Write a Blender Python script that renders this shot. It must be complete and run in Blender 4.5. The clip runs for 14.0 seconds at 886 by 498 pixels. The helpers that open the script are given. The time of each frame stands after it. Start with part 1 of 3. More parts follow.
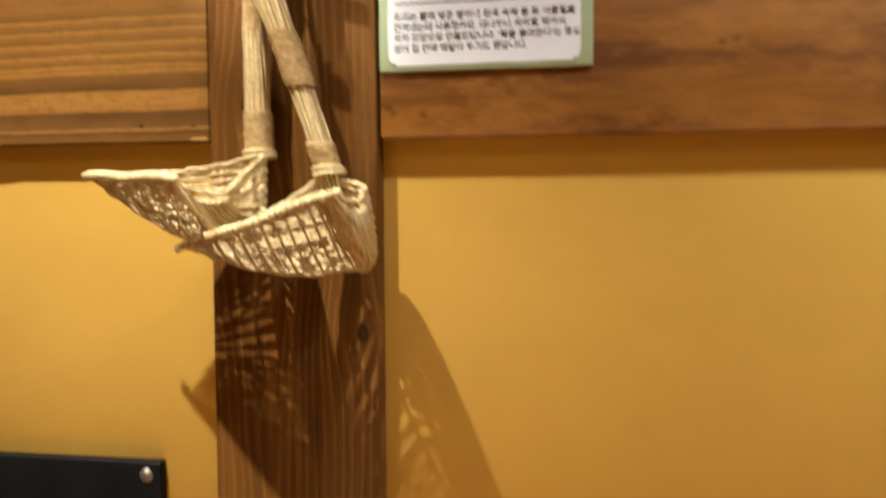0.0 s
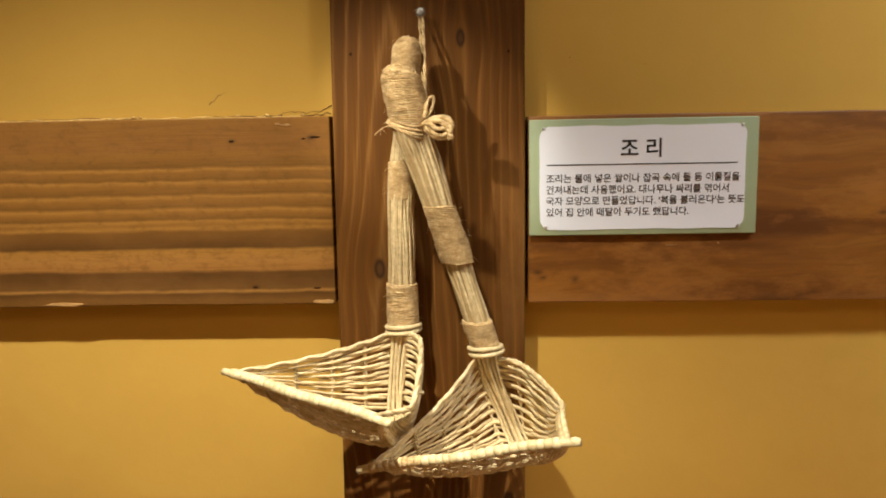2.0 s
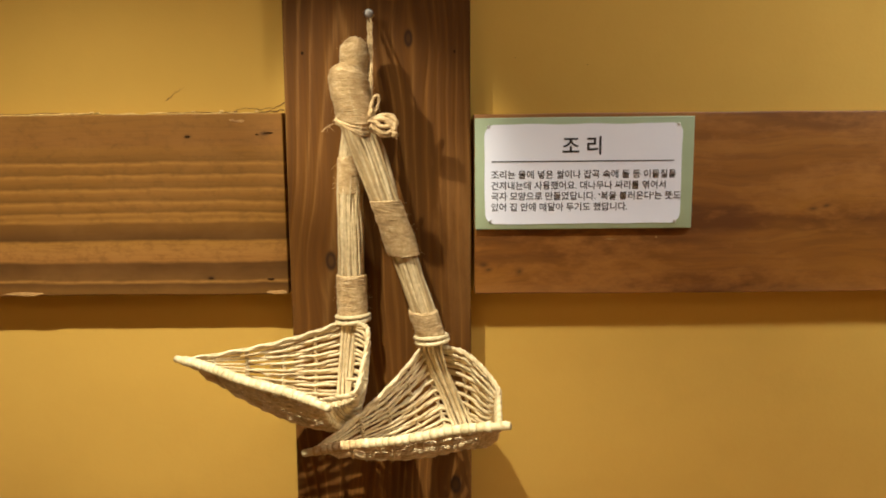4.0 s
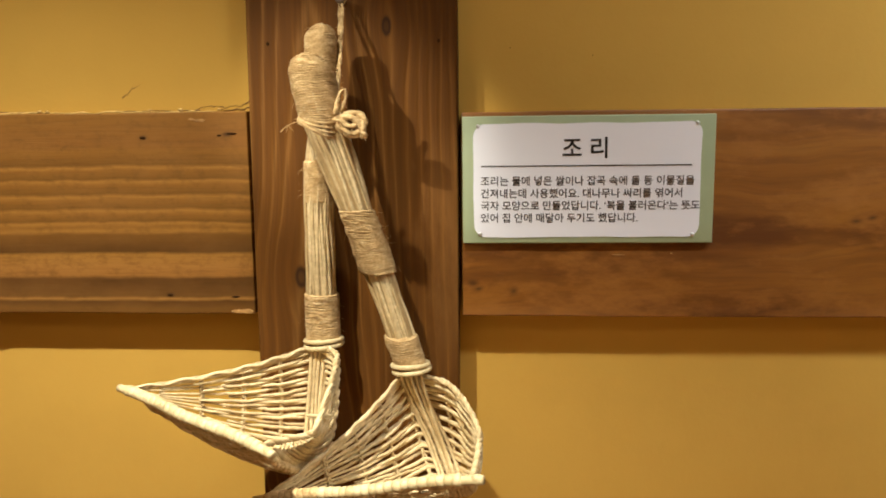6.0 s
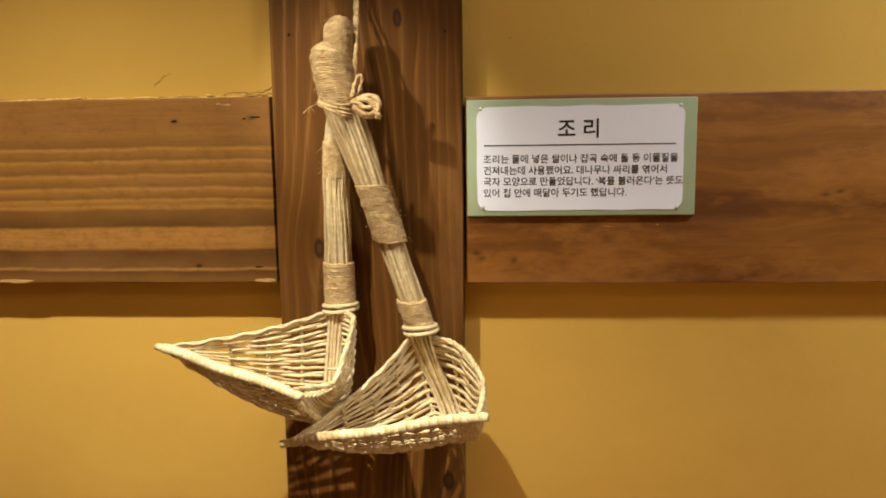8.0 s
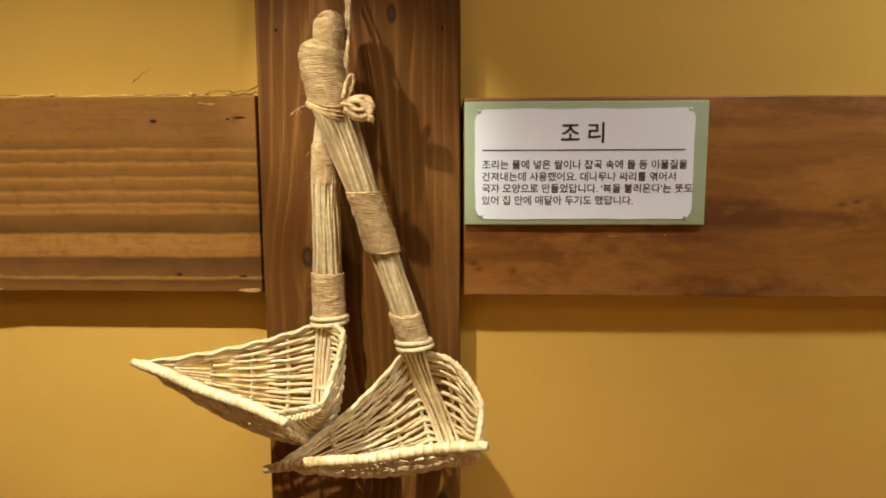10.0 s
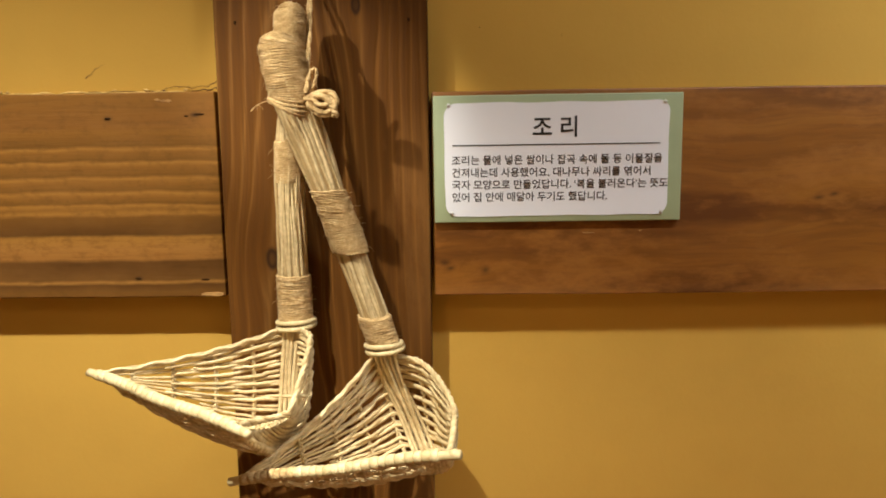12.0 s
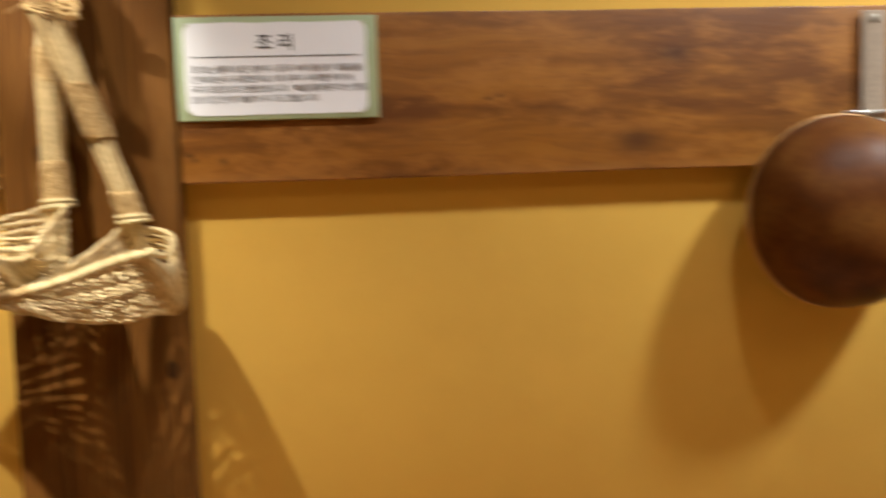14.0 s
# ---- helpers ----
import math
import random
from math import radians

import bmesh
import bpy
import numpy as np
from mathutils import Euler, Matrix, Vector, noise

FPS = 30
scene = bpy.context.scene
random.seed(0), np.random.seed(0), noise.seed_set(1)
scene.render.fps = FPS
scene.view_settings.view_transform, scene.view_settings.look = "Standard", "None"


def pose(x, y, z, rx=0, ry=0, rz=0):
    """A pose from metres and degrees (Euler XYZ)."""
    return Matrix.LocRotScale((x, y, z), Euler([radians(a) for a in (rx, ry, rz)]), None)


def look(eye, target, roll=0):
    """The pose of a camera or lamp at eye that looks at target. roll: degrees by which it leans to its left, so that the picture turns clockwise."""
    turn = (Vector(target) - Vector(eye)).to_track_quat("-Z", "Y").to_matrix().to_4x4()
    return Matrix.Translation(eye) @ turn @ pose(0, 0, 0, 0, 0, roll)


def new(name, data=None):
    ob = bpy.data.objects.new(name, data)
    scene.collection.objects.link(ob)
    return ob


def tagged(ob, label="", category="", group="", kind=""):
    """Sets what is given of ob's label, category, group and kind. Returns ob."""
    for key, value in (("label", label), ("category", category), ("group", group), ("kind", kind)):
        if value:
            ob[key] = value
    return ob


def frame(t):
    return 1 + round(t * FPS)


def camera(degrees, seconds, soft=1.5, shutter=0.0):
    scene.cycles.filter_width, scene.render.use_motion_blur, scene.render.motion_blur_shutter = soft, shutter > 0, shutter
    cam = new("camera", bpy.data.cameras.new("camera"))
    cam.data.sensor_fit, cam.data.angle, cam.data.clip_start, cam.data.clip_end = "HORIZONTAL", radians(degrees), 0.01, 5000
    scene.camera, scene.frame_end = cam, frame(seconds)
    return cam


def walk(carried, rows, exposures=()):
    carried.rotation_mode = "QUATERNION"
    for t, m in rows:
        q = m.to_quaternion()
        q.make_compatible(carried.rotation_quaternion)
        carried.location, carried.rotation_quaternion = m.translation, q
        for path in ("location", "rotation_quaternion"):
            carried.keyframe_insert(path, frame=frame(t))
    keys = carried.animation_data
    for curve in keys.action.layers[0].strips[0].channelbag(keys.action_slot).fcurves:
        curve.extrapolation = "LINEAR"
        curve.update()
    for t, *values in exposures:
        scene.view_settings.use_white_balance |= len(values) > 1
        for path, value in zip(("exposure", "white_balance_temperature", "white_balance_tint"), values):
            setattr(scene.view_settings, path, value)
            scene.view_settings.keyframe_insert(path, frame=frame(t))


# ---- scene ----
cam = camera(57.1, 14.0, soft=1.9, shutter=0.35)
METRES, EYE, TILT, LEAN, TURN = 1.2, 1.35, 0.0, 0.0, 9.9
ROWS = [
    (0.0, 0.0, 0.0, 0.0, -0.03, -3.43, 0.52),
    (0.2, -0.0145, 0.0287, 0.0516, 1.5, -2.5, -1.2),
    (0.5, -0.0353, 0.0696, 0.1144, 1.83, -2.36, -2.48),
    (1.0, -0.0818, 0.1147, 0.1605, 1.39, -8.47, -1.45),
    (1.5, -0.1709, 0.1256, 0.1904, -3.67, -9.27, 1.01),
    (2.0, -0.225, 0.0758, 0.2046, -8.38, -8.34, 1.0),
    (2.5, -0.233, 0.0508, 0.2063, -8.95, -8.9, 0.9),
    (3.0, -0.2317, 0.0403, 0.2151, -9.23, -8.6, 0.83),
    (3.5, -0.2162, 0.0379, 0.2117, -9.58, -8.91, 0.65),
    (6.0, -0.1373, 0.1225, 0.205, -6.25, -8.65, 0.67),
    (6.5, -0.1409, 0.0998, 0.2024, -6.14, -8.72, 1.02),
    (7.0, -0.1433, 0.0819, 0.1948, -6.21, -8.75, 1.14),
    (7.5, -0.1432, 0.0603, 0.1977, -6.23, -8.83, 1.09),
    (8.0, -0.1501, 0.0611, 0.1914, -6.33, -8.66, 0.86),
    (10.5, -0.1488, 0.1121, 0.2009, -7.39, -9.41, 0.19),
    (11.0, -0.1475, 0.119, 0.1998, -8.26, -9.51, 0.37),
    (11.5, -0.1447, 0.1203, 0.1995, -8.9, -9.37, 0.66),
    (12.0, -0.1448, 0.1211, 0.1997, -8.95, -9.6, 0.89),
    (12.5, -0.1461, 0.1128, 0.1991, -9.36, -9.4, 0.93),
    (13.0, -0.1478, 0.0778, 0.1822, -8.99, -9.49, 0.96),
    (13.5, -0.1315, 0.0321, 0.1521, -8.69, -6.98, 0.82),
    (13.8, -0.0736, -0.0251, 0.0955, -9.8, -5.8, 1.35),
    (13.9, -0.0478, -0.0481, 0.0716, -12.2, -5.15, 1.7),
    (14.0, -0.0208, -0.0719, 0.0467, -15.22, -4.44, 1.92),
]
walk(cam, [(t, pose(0, 0, EYE, TILT, LEAN, TURN) @ pose(METRES * x, METRES * y, METRES * z, 90 + pitch, roll, yaw)) for t, x, y, z, yaw, pitch, roll in ROWS], [(0.0, -0.4), (0.5, -0.6), (1.5, -0.78), (3.0, -0.78), (13.0, -0.82), (13.5, -0.72), (14.0, -0.55)])

# ---- planes of the place ----
PLASTER, POST, BEAM = 0.892, 0.860, 0.866
ROOM_X, ROOM_Y, ROOM_Z = 2.6, -2.4, 3.2

# ---- light: a row of ceiling spots along the wall, and two added fill downlights ----
world = bpy.data.worlds.new("world")
world.use_nodes = True
world.node_tree.nodes["Background"].inputs[0].default_value = (0.9, 0.7, 0.45, 1)
world.node_tree.nodes["Background"].inputs[1].default_value = 0.02
scene.world = world
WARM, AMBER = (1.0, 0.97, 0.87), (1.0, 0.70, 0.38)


def spot(x, y, z, watts, target, degrees, radius=0.02, blend=1.0, colour=WARM):
    data = bpy.data.lights.new("wall_or_fill_spot", "SPOT")
    data.energy, data.color, data.shadow_soft_size = watts, colour, radius
    data.spot_size, data.spot_blend = radians(degrees), blend
    ob = new("wall_or_fill_spot", data)
    ob.matrix_world = look((x, y, z), target)
    return ob


spot(-0.745, -0.12, 3.1, 930, (-0.48, 0.89, -0.78), 49.5)
spot(-1.41, -0.64, 2.45, 340, (-0.325, 0.86, 1.59), 7.2, 0.010)
spot(0.45, -0.12, 3.1, 128, (0.45, 0.89, 0.7), 80, 0.06, colour=(0.95, 0.98, 1.0))
spot(1.65, -0.12, 3.1, 590, (0.98, 0.89, 0.3), 75, 0.13, colour=(0.90, 0.97, 1.0))
# Two unseen amber downlights, added as soft fill for the ambient level.
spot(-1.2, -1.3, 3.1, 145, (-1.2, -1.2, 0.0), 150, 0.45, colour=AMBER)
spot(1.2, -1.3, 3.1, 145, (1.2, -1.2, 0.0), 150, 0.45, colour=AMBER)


# ---- materials ----
class Nodes:
    """A small hand for wiring a material."""

    def __init__(self, name):
        self.mat = bpy.data.materials.new(name)
        self.mat.use_nodes = True
        self.tree = self.mat.node_tree
        self.bsdf = self.tree.nodes["Principled BSDF"]
        self.pos = self.node("ShaderNodeNewGeometry").outputs["Position"]

    def node(self, kind):
        return self.tree.nodes.new(kind)

    def plug(self, socket, value):
        if isinstance(value, bpy.types.NodeSocket):
            self.tree.links.new(value, socket)
        else:
            socket.default_value = value

    def math(self, op, a, b=0.0, c=0.0):
        n = self.node("ShaderNodeMath")
        n.operation = op
        for s, v in zip(n.inputs, (a, b, c)):
            self.plug(s, v)
        return n.outputs[0]

    def xyz(self):
        n = self.node("ShaderNodeSeparateXYZ")
        self.plug(n.inputs[0], self.pos)
        return n.outputs

    def vec(self, x, y, z):
        n = self.node("ShaderNodeCombineXYZ")
        for s, v in zip(n.inputs, (x, y, z)):
            self.plug(s, v)
        return n.outputs[0]

    def scaled(self, sx, sy, sz):
        n = self.node("ShaderNodeMapping")
        self.plug(n.inputs["Vector"], self.pos)
        n.inputs["Scale"].default_value = (sx, sy, sz)
        return n.outputs[0]

    def noise(self, vector, scale=1.0, detail=4.0, rough=0.55):
        n = self.node("ShaderNodeTexNoise")
        self.plug(n.inputs["Vector"], vector)
        n.inputs["Scale"].default_value, n.inputs["Detail"].default_value, n.inputs["Roughness"].default_value = scale, detail, rough
        return n.outputs["Fac"]

    def ramp(self, fac, stops):
        n = self.node("ShaderNodeValToRGB")
        self.plug(n.inputs[0], fac)
        el = n.color_ramp.elements
        while len(el) < len(stops):
            el.new(0.5)
        for e, (p, c) in zip(el, stops):
            e.position, e.color = p, (*c, 1)
        return n.outputs[0]

    def mix(self, fac, a, b, mode="MIX"):
        n = self.node("ShaderNodeMix")
        n.data_type, n.blend_type = "RGBA", mode
        self.plug(n.inputs[0], fac)
        for s, v in ((n.inputs[6], a), (n.inputs[7], b)):
            self.plug(s, v if isinstance(v, bpy.types.NodeSocket) else (*v, 1))
        return n.outputs[2]

    def finish(self, colour, rough=0.6, height=None, depth=0.001, metal=0.0, spec=0.5):
        b = self.bsdf
        self.plug(b.inputs["Base Color"], colour if isinstance(colour, bpy.types.NodeSocket) else (*colour, 1))
        self.plug(b.inputs["Roughness"], rough)
        b.inputs["Metallic"].default_value = metal
        b.inputs["Specular IOR Level"].default_value = spec
        if height is not None:
            n = self.node("ShaderNodeBump")
            n.inputs["Strength"].default_value, n.inputs["Distance"].default_value = 1.0, depth
            self.plug(n.inputs["Height"], height)
            self.plug(b.inputs["Normal"], n.outputs[0])
        return self.mat


def plain(name, colour, rough=0.5, metal=0.0, spread=0.12, scale=60.0):
    """A surface of one colour, with fine mottling."""
    n = Nodes(name)
    f = n.noise(n.pos, scale, 5)
    lo, hi = [c * (1 - spread) for c in colour], [min(1, c * (1 + spread)) for c in colour]
    return n.finish(n.ramp(f, [(0.3, lo), (0.7, hi)]), rough, f, 0.0003, metal)


def plaster_material():
    n = Nodes("ochre_plaster")
    big = n.noise(n.pos, 2.2, 3, 0.5)
    mid = n.noise(n.pos, 14, 4, 0.6)
    fine = n.noise(n.pos, 260, 3, 0.6)
    col = n.ramp(big, [(0.3, (0.60, 0.352, 0.060)), (0.7, (0.665, 0.400, 0.074))])
    col = n.mix(n.ramp(mid, [(0.42, (0, 0, 0)), (0.75, (0.35, 0.35, 0.35))]), col, (0.56, 0.325, 0.055))
    h = n.math("ADD", n.math("MULTIPLY", mid, 1.4), n.math("MULTIPLY", fine, 0.25))
    return n.finish(col, 0.82, h, 0.0005, spec=0.25)


def knotted(n, along, across, knots):
    """The grain's coordinate across the board, pushed aside round its knots, and a mask of the knots themselves."""
    g, mask = across, 0.0
    for ka, kx, size in knots:
        dx = n.math("SUBTRACT", across, kx)
        dz = n.math("MULTIPLY", n.math("SUBTRACT", along, ka), 0.55)
        d2 = n.math("ADD", n.math("MULTIPLY", dx, dx), n.math("MULTIPLY", dz, dz))
        near = n.math("EXPONENT", n.math("MULTIPLY", d2, -1.0 / (size * 2.6) ** 2))
        g = n.math("ADD", g, n.math("MULTIPLY", n.math("MULTIPLY", dx, near), -0.75))
        if 0.006 < size < 0.02:
            far = n.math("DIVIDE", n.math("SUBTRACT", n.math("SQRT", d2), size * 0.38), size * 0.14)
            rim = n.math("EXPONENT", n.math("MULTIPLY", n.math("MULTIPLY", far, far), -1.0))
            core = n.math("EXPONENT", n.math("MULTIPLY", n.math("MULTIPLY", d2, d2), -1.0 / (size * 0.42) ** 4))
            mask = n.math("ADD", mask, n.math("ADD", n.math("MULTIPLY", rim, 0.6), n.math("MULTIPLY", core, 0.62)))
        else:
            core = n.math("EXPONENT", n.math("MULTIPLY", d2, -1.0 / (size * 0.5) ** 2))
            mask = n.math("ADD", mask, n.math("MULTIPLY", core, 0.8))
    return g, n.math("MINIMUM", mask, 1.0)


def post_material():
    n = Nodes("stained_pine_post")
    x, y, z = n.xyz()
    wob = n.noise(n.scaled(7, 7, 1.6), 1.0, 3)
    across = n.math("ADD", x, n.math("MULTIPLY", n.math("SUBTRACT", wob, 0.5), 0.030))
    g, knots = knotted(n, z, across, [(1.684, -0.286, 0.010), (1.456, -0.3685, 0.012), (1.205, -0.243, 0.012), (1.30, -0.37, 0.02), (0.86, -0.30, 0.014)])
    # the boards' rings, cut slantwise, open in long arches
    dz = n.math("MULTIPLY", n.math("SUBTRACT", z, 1.20), 0.075)
    dx = n.math("SUBTRACT", g, -0.352)
    ring = n.math("SQRT", n.math("ADD", n.math("ADD", n.math("MULTIPLY", dx, dx), n.math("MULTIPLY", dz, dz)), 0.00002))
    uneven = n.noise(n.vec(n.math("MULTIPLY", g, 60), 2.0, n.math("MULTIPLY", z, 4)), 1.0, 3)
    ring = n.math("ADD", ring, n.math("MULTIPLY", uneven, 0.012))
    bands = n.math("SINE", n.math("MULTIPLY", ring, 620.0))
    bands = n.math("MULTIPLY_ADD", bands, 0.5, 0.5)
    bands = n.math("POWER", bands, 1.7)
    fibre = n.noise(n.vec(n.math("MULTIPLY", g, 420), n.math("MULTIPLY", y, 200), n.math("MULTIPLY", z, 9)), 1.0, 5, 0.65)
    tone = n.noise(n.vec(n.math("MULTIPLY", g, 26), 0.0, n.math("MULTIPLY", z, 2.2)), 1.0, 3)
    col = n.ramp(tone, [(0.28, (0.078, 0.031, 0.006)), (0.5, (0.138, 0.053, 0.009)), (0.74, (0.210, 0.087, 0.016))])
    lines = n.math("POWER", bands, 5.0)
    patch = n.noise(n.scaled(9, 9, 2.5), 1.0, 2)
    lines = n.math("MULTIPLY", lines, n.ramp(patch, [(0.36, (0, 0, 0)), (0.62, (0.55, 0.55, 0.55))]))
    col = n.mix(n.math("MULTIPLY", n.math("SUBTRACT", 1.0, bands), 0.42), col, (0.070, 0.026, 0.007))
    col = n.mix(lines, col, (0.30, 0.145, 0.038))
    col = n.mix(n.ramp(fibre, [(0.40, (0.55, 0.55, 0.55)), (0.60, (0, 0, 0))]), col, (0.082, 0.032, 0.008))
    # a paler stretch with a ragged outline along one edge, z 1.36 to 1.60
    pale_noise = n.noise(n.scaled(38, 38, 11), 1.0, 5, 0.65)
    edge = n.math("ADD", n.math("MULTIPLY", n.math("ADD", x, 0.258), 26.0), n.math("MULTIPLY", n.math("SUBTRACT", pale_noise, 0.5), 2.6))
    high = n.math("MULTIPLY", n.math("SUBTRACT", 1.60, z), 9.0)
    low = n.math("MULTIPLY", n.math("SUBTRACT", z, 1.36), 9.0)
    pale = n.math("MINIMUM", n.math("MINIMUM", edge, high), low)
    pale = n.math("MULTIPLY", n.math("MINIMUM", n.math("MAXIMUM", pale, 0.0), 1.0), 0.55)
    col = n.mix(pale, col, (0.27, 0.125, 0.034))
    col = n.mix(knots, col, (0.035, 0.016, 0.007))
    h = n.math("SUBTRACT", n.math("MULTIPLY", fibre, 0.6), n.math("MULTIPLY", bands, 0.6))
    return n.finish(col, n.math("MULTIPLY_ADD", fibre, 0.2, 0.45), h, 0.0009, spec=0.06)


def left_beam_material():
    n = Nodes("banded_pine_beam")
    x, y, z = n.xyz()
    wob = n.noise(n.vec(n.math("MULTIPLY", x, 6.5), 0.0, n.math("MULTIPLY", z, 9)), 1.0, 2)
    wob2 = n.noise(n.vec(n.math("MULTIPLY", x, 30), 3.0, n.math("MULTIPLY", z, 40)), 1.0, 3)
    down = n.math("DIVIDE", n.math("SUBTRACT", 1.6115, z), 0.1925)
    down = n.math("ADD", down, n.math("MULTIPLY", n.math("SUBTRACT", wob, 0.5), 0.040))
    down = n.math("ADD", down, n.math("MULTIPLY", n.math("SUBTRACT", wob2, 0.5), 0.022))
    mid, dark, light, edge = (0.215, 0.094, 0.015), (0.150, 0.064, 0.011), (0.300, 0.140, 0.025), (0.085, 0.036, 0.008)
    stops = [(0.0, mid), (0.16, (0.205, 0.086, 0.016)), (0.19, mid), (0.255, dark), (0.27, light), (0.285, mid), (0.325, dark), (0.335, light), (0.355, mid),
             (0.40, dark), (0.415, light), (0.435, mid), (0.47, dark), (0.485, light), (0.505, mid), (0.535, dark), (0.545, light), (0.565, mid), (0.585, light), (0.60, dark),
             (0.685, edge), (0.70, light), (0.76, (0.31, 0.140, 0.030)), (0.805, (0.285, 0.125, 0.026)), (0.822, edge), (0.85, (0.095, 0.041, 0.009)), (0.910, (0.135, 0.060, 0.014)), (0.922, (0.34, 0.165, 0.035)), (0.936, edge), (0.97, (0.15, 0.066, 0.013)), (1.0, dark)]
    col = n.ramp(down, stops)
    fibre = n.noise(n.vec(n.math("MULTIPLY", x, 16), n.math("MULTIPLY", y, 120), n.math("MULTIPLY", z, 260)), 1.0, 5, 0.65)
    blotch = n.noise(n.scaled(9, 9, 14), 1.0, 4, 0.6)
    col = n.mix(n.ramp(fibre, [(0.34, (0.3, 0.3, 0.3)), (0.5, (0, 0, 0))]), col, (0.120, 0.050, 0.010))
    col = n.mix(n.ramp(blotch, [(0.45, (0, 0, 0)), (0.75, (0.35, 0.35, 0.35))]), col, (0.27, 0.125, 0.030))
    speck = n.noise(n.scaled(85, 85, 130), 1.0, 4, 0.7)
    col = n.mix(n.ramp(speck, [(0.50, (0, 0, 0)), (0.72, (0.45, 0.45, 0.45))]), col, (0.115, 0.050, 0.010))
    g, knots = knotted(n, x, z, [(-0.517, 1.5875, 0.004), (-0.437, 1.590, 0.0045), (-0.50, 1.4375, 0.0035)])
    col = n.mix(knots, col, (0.03, 0.015, 0.008))
    return n.finish(col, n.math("MULTIPLY_ADD", fibre, 0.25, 0.52), fibre, 0.00035, spec=0.12)


def right_beam_material():
    n = Nodes("reddish_pine_beam")
    x, y, z = n.xyz()
    wob = n.noise(n.vec(n.math("MULTIPLY", x, 4), 0.0, n.math("MULTIPLY", z, 8)), 1.0, 3)
    across = n.math("ADD", z, n.math("MULTIPLY", n.math("SUBTRACT", wob, 0.5), 0.05))
    g, knots = knotted(n, x, across, [(0.136, 1.507, 0.0055), (0.150, 1.509, 0.0045), (0.316, 1.452, 0.030), (0.36, 1.565, 0.022), (-0.209, 1.452, 0.0050), (-0.2035, 1.4465, 0.0042), (-0.171, 1.441, 0.0042), (0.85, 1.5, 0.015)])
    fibre = n.noise(n.vec(n.math("MULTIPLY", x, 12), n.math("MULTIPLY", y, 100), n.math("MULTIPLY", g, 230)), 1.0, 5, 0.62)
    tone = n.noise(n.vec(n.math("MULTIPLY", x, 1.7), 5.0, n.math("MULTIPLY", g, 38)), 1.0, 4)
    cloud = n.noise(n.scaled(6, 6, 9), 1.0, 4)
    col = n.ramp(tone, [(0.28, (0.165, 0.058, 0.008)), (0.5, (0.265, 0.100, 0.014)), (0.72, (0.345, 0.140, 0.021))])
    col = n.mix(n.ramp(fibre, [(0.34, (0.35, 0.35, 0.35)), (0.52, (0, 0, 0))]), col, (0.12, 0.044, 0.012))
    col = n.mix(n.ramp(cloud, [(0.42, (0, 0, 0)), (0.75, (0.45, 0.45, 0.45))]), col, (0.20, 0.078, 0.022))
    scuff = n.noise(n.scaled(22, 22, 60), 1.0, 5, 0.7)
    low = n.math("SUBTRACT", n.math("MULTIPLY", n.math("SUBTRACT", 1.4355, z), 95.0), n.math("MULTIPLY", scuff, 1.3))
    low = n.math("MULTIPLY", n.math("MINIMUM", n.math("MAXIMUM", low, 0.0), 1.0), 0.6)
    col = n.mix(low, col, (0.34, 0.155, 0.048))
    stain = n.noise(n.scaled(3.2, 3.2, 17), 1.0, 5, 0.62)
    col = n.mix(n.ramp(stain, [(0.46, (0, 0, 0)), (0.62, (0.85, 0.85, 0.85))]), col, (0.115, 0.038, 0.008))
    smear = n.noise(n.scaled(11, 11, 26), 1.0, 5, 0.7)
    col = n.mix(n.ramp(smear, [(0.48, (0, 0, 0)), (0.66, (0.7, 0.7, 0.7))]), col, (0.37, 0.150, 0.030))
    col = n.mix(n.math("MULTIPLY", knots, 0.85), col, (0.035, 0.014, 0.007))
    return n.finish(col, n.math("MULTIPLY_ADD", cloud, 0.2, 0.36), fibre, 0.0002, spec=0.3)


def rod_material(name, dark, light, rough=0.55):
    """Peeled willow: each rod a little lighter or browner, with fine streaks and nodes."""
    n = Nodes(name)
    info = n.node("ShaderNodeObjectInfo").outputs["Random"]
    isle = n.node("ShaderNodeNewGeometry").outputs["Random Per Island"]
    pick = n.math("FRACT", n.math("ADD", info, isle))
    f = n.noise(n.pos, 190, 4, 0.6)
    b = n.noise(n.pos, 38, 3, 0.6)
    col = n.ramp(pick, [(0.0, dark), (0.35, [0.35 * a + 0.65 * c for a, c in zip(dark, light)]), (1.0, light)])
    col = n.mix(n.ramp(f, [(0.38, (0.42, 0.42, 0.42)), (0.6, (0, 0, 0))]), col, [c * 0.62 for c in dark])
    col = n.mix(n.ramp(b, [(0.52, (0, 0, 0)), (0.72, (0.5, 0.5, 0.5))]), col, [c * 0.72 for c in dark])
    return n.finish(col, rough, f, 0.0004, spec=0.4)


def twine_material():
    n = Nodes("jute_twine")
    f = n.noise(n.pos, 520, 3, 0.7)
    b = n.noise(n.scaled(90, 90, 240), 1.0, 4, 0.65)
    col = n.ramp(b, [(0.30, (0.36, 0.225, 0.090)), (0.52, (0.54, 0.365, 0.165)), (0.72, (0.68, 0.50, 0.265))])
    col = n.mix(n.ramp(f, [(0.36, (0.5, 0.5, 0.5)), (0.56, (0, 0, 0))]), col, (0.26, 0.165, 0.065))
    return n.finish(col, 0.95, f, 0.0006, spec=0.15)


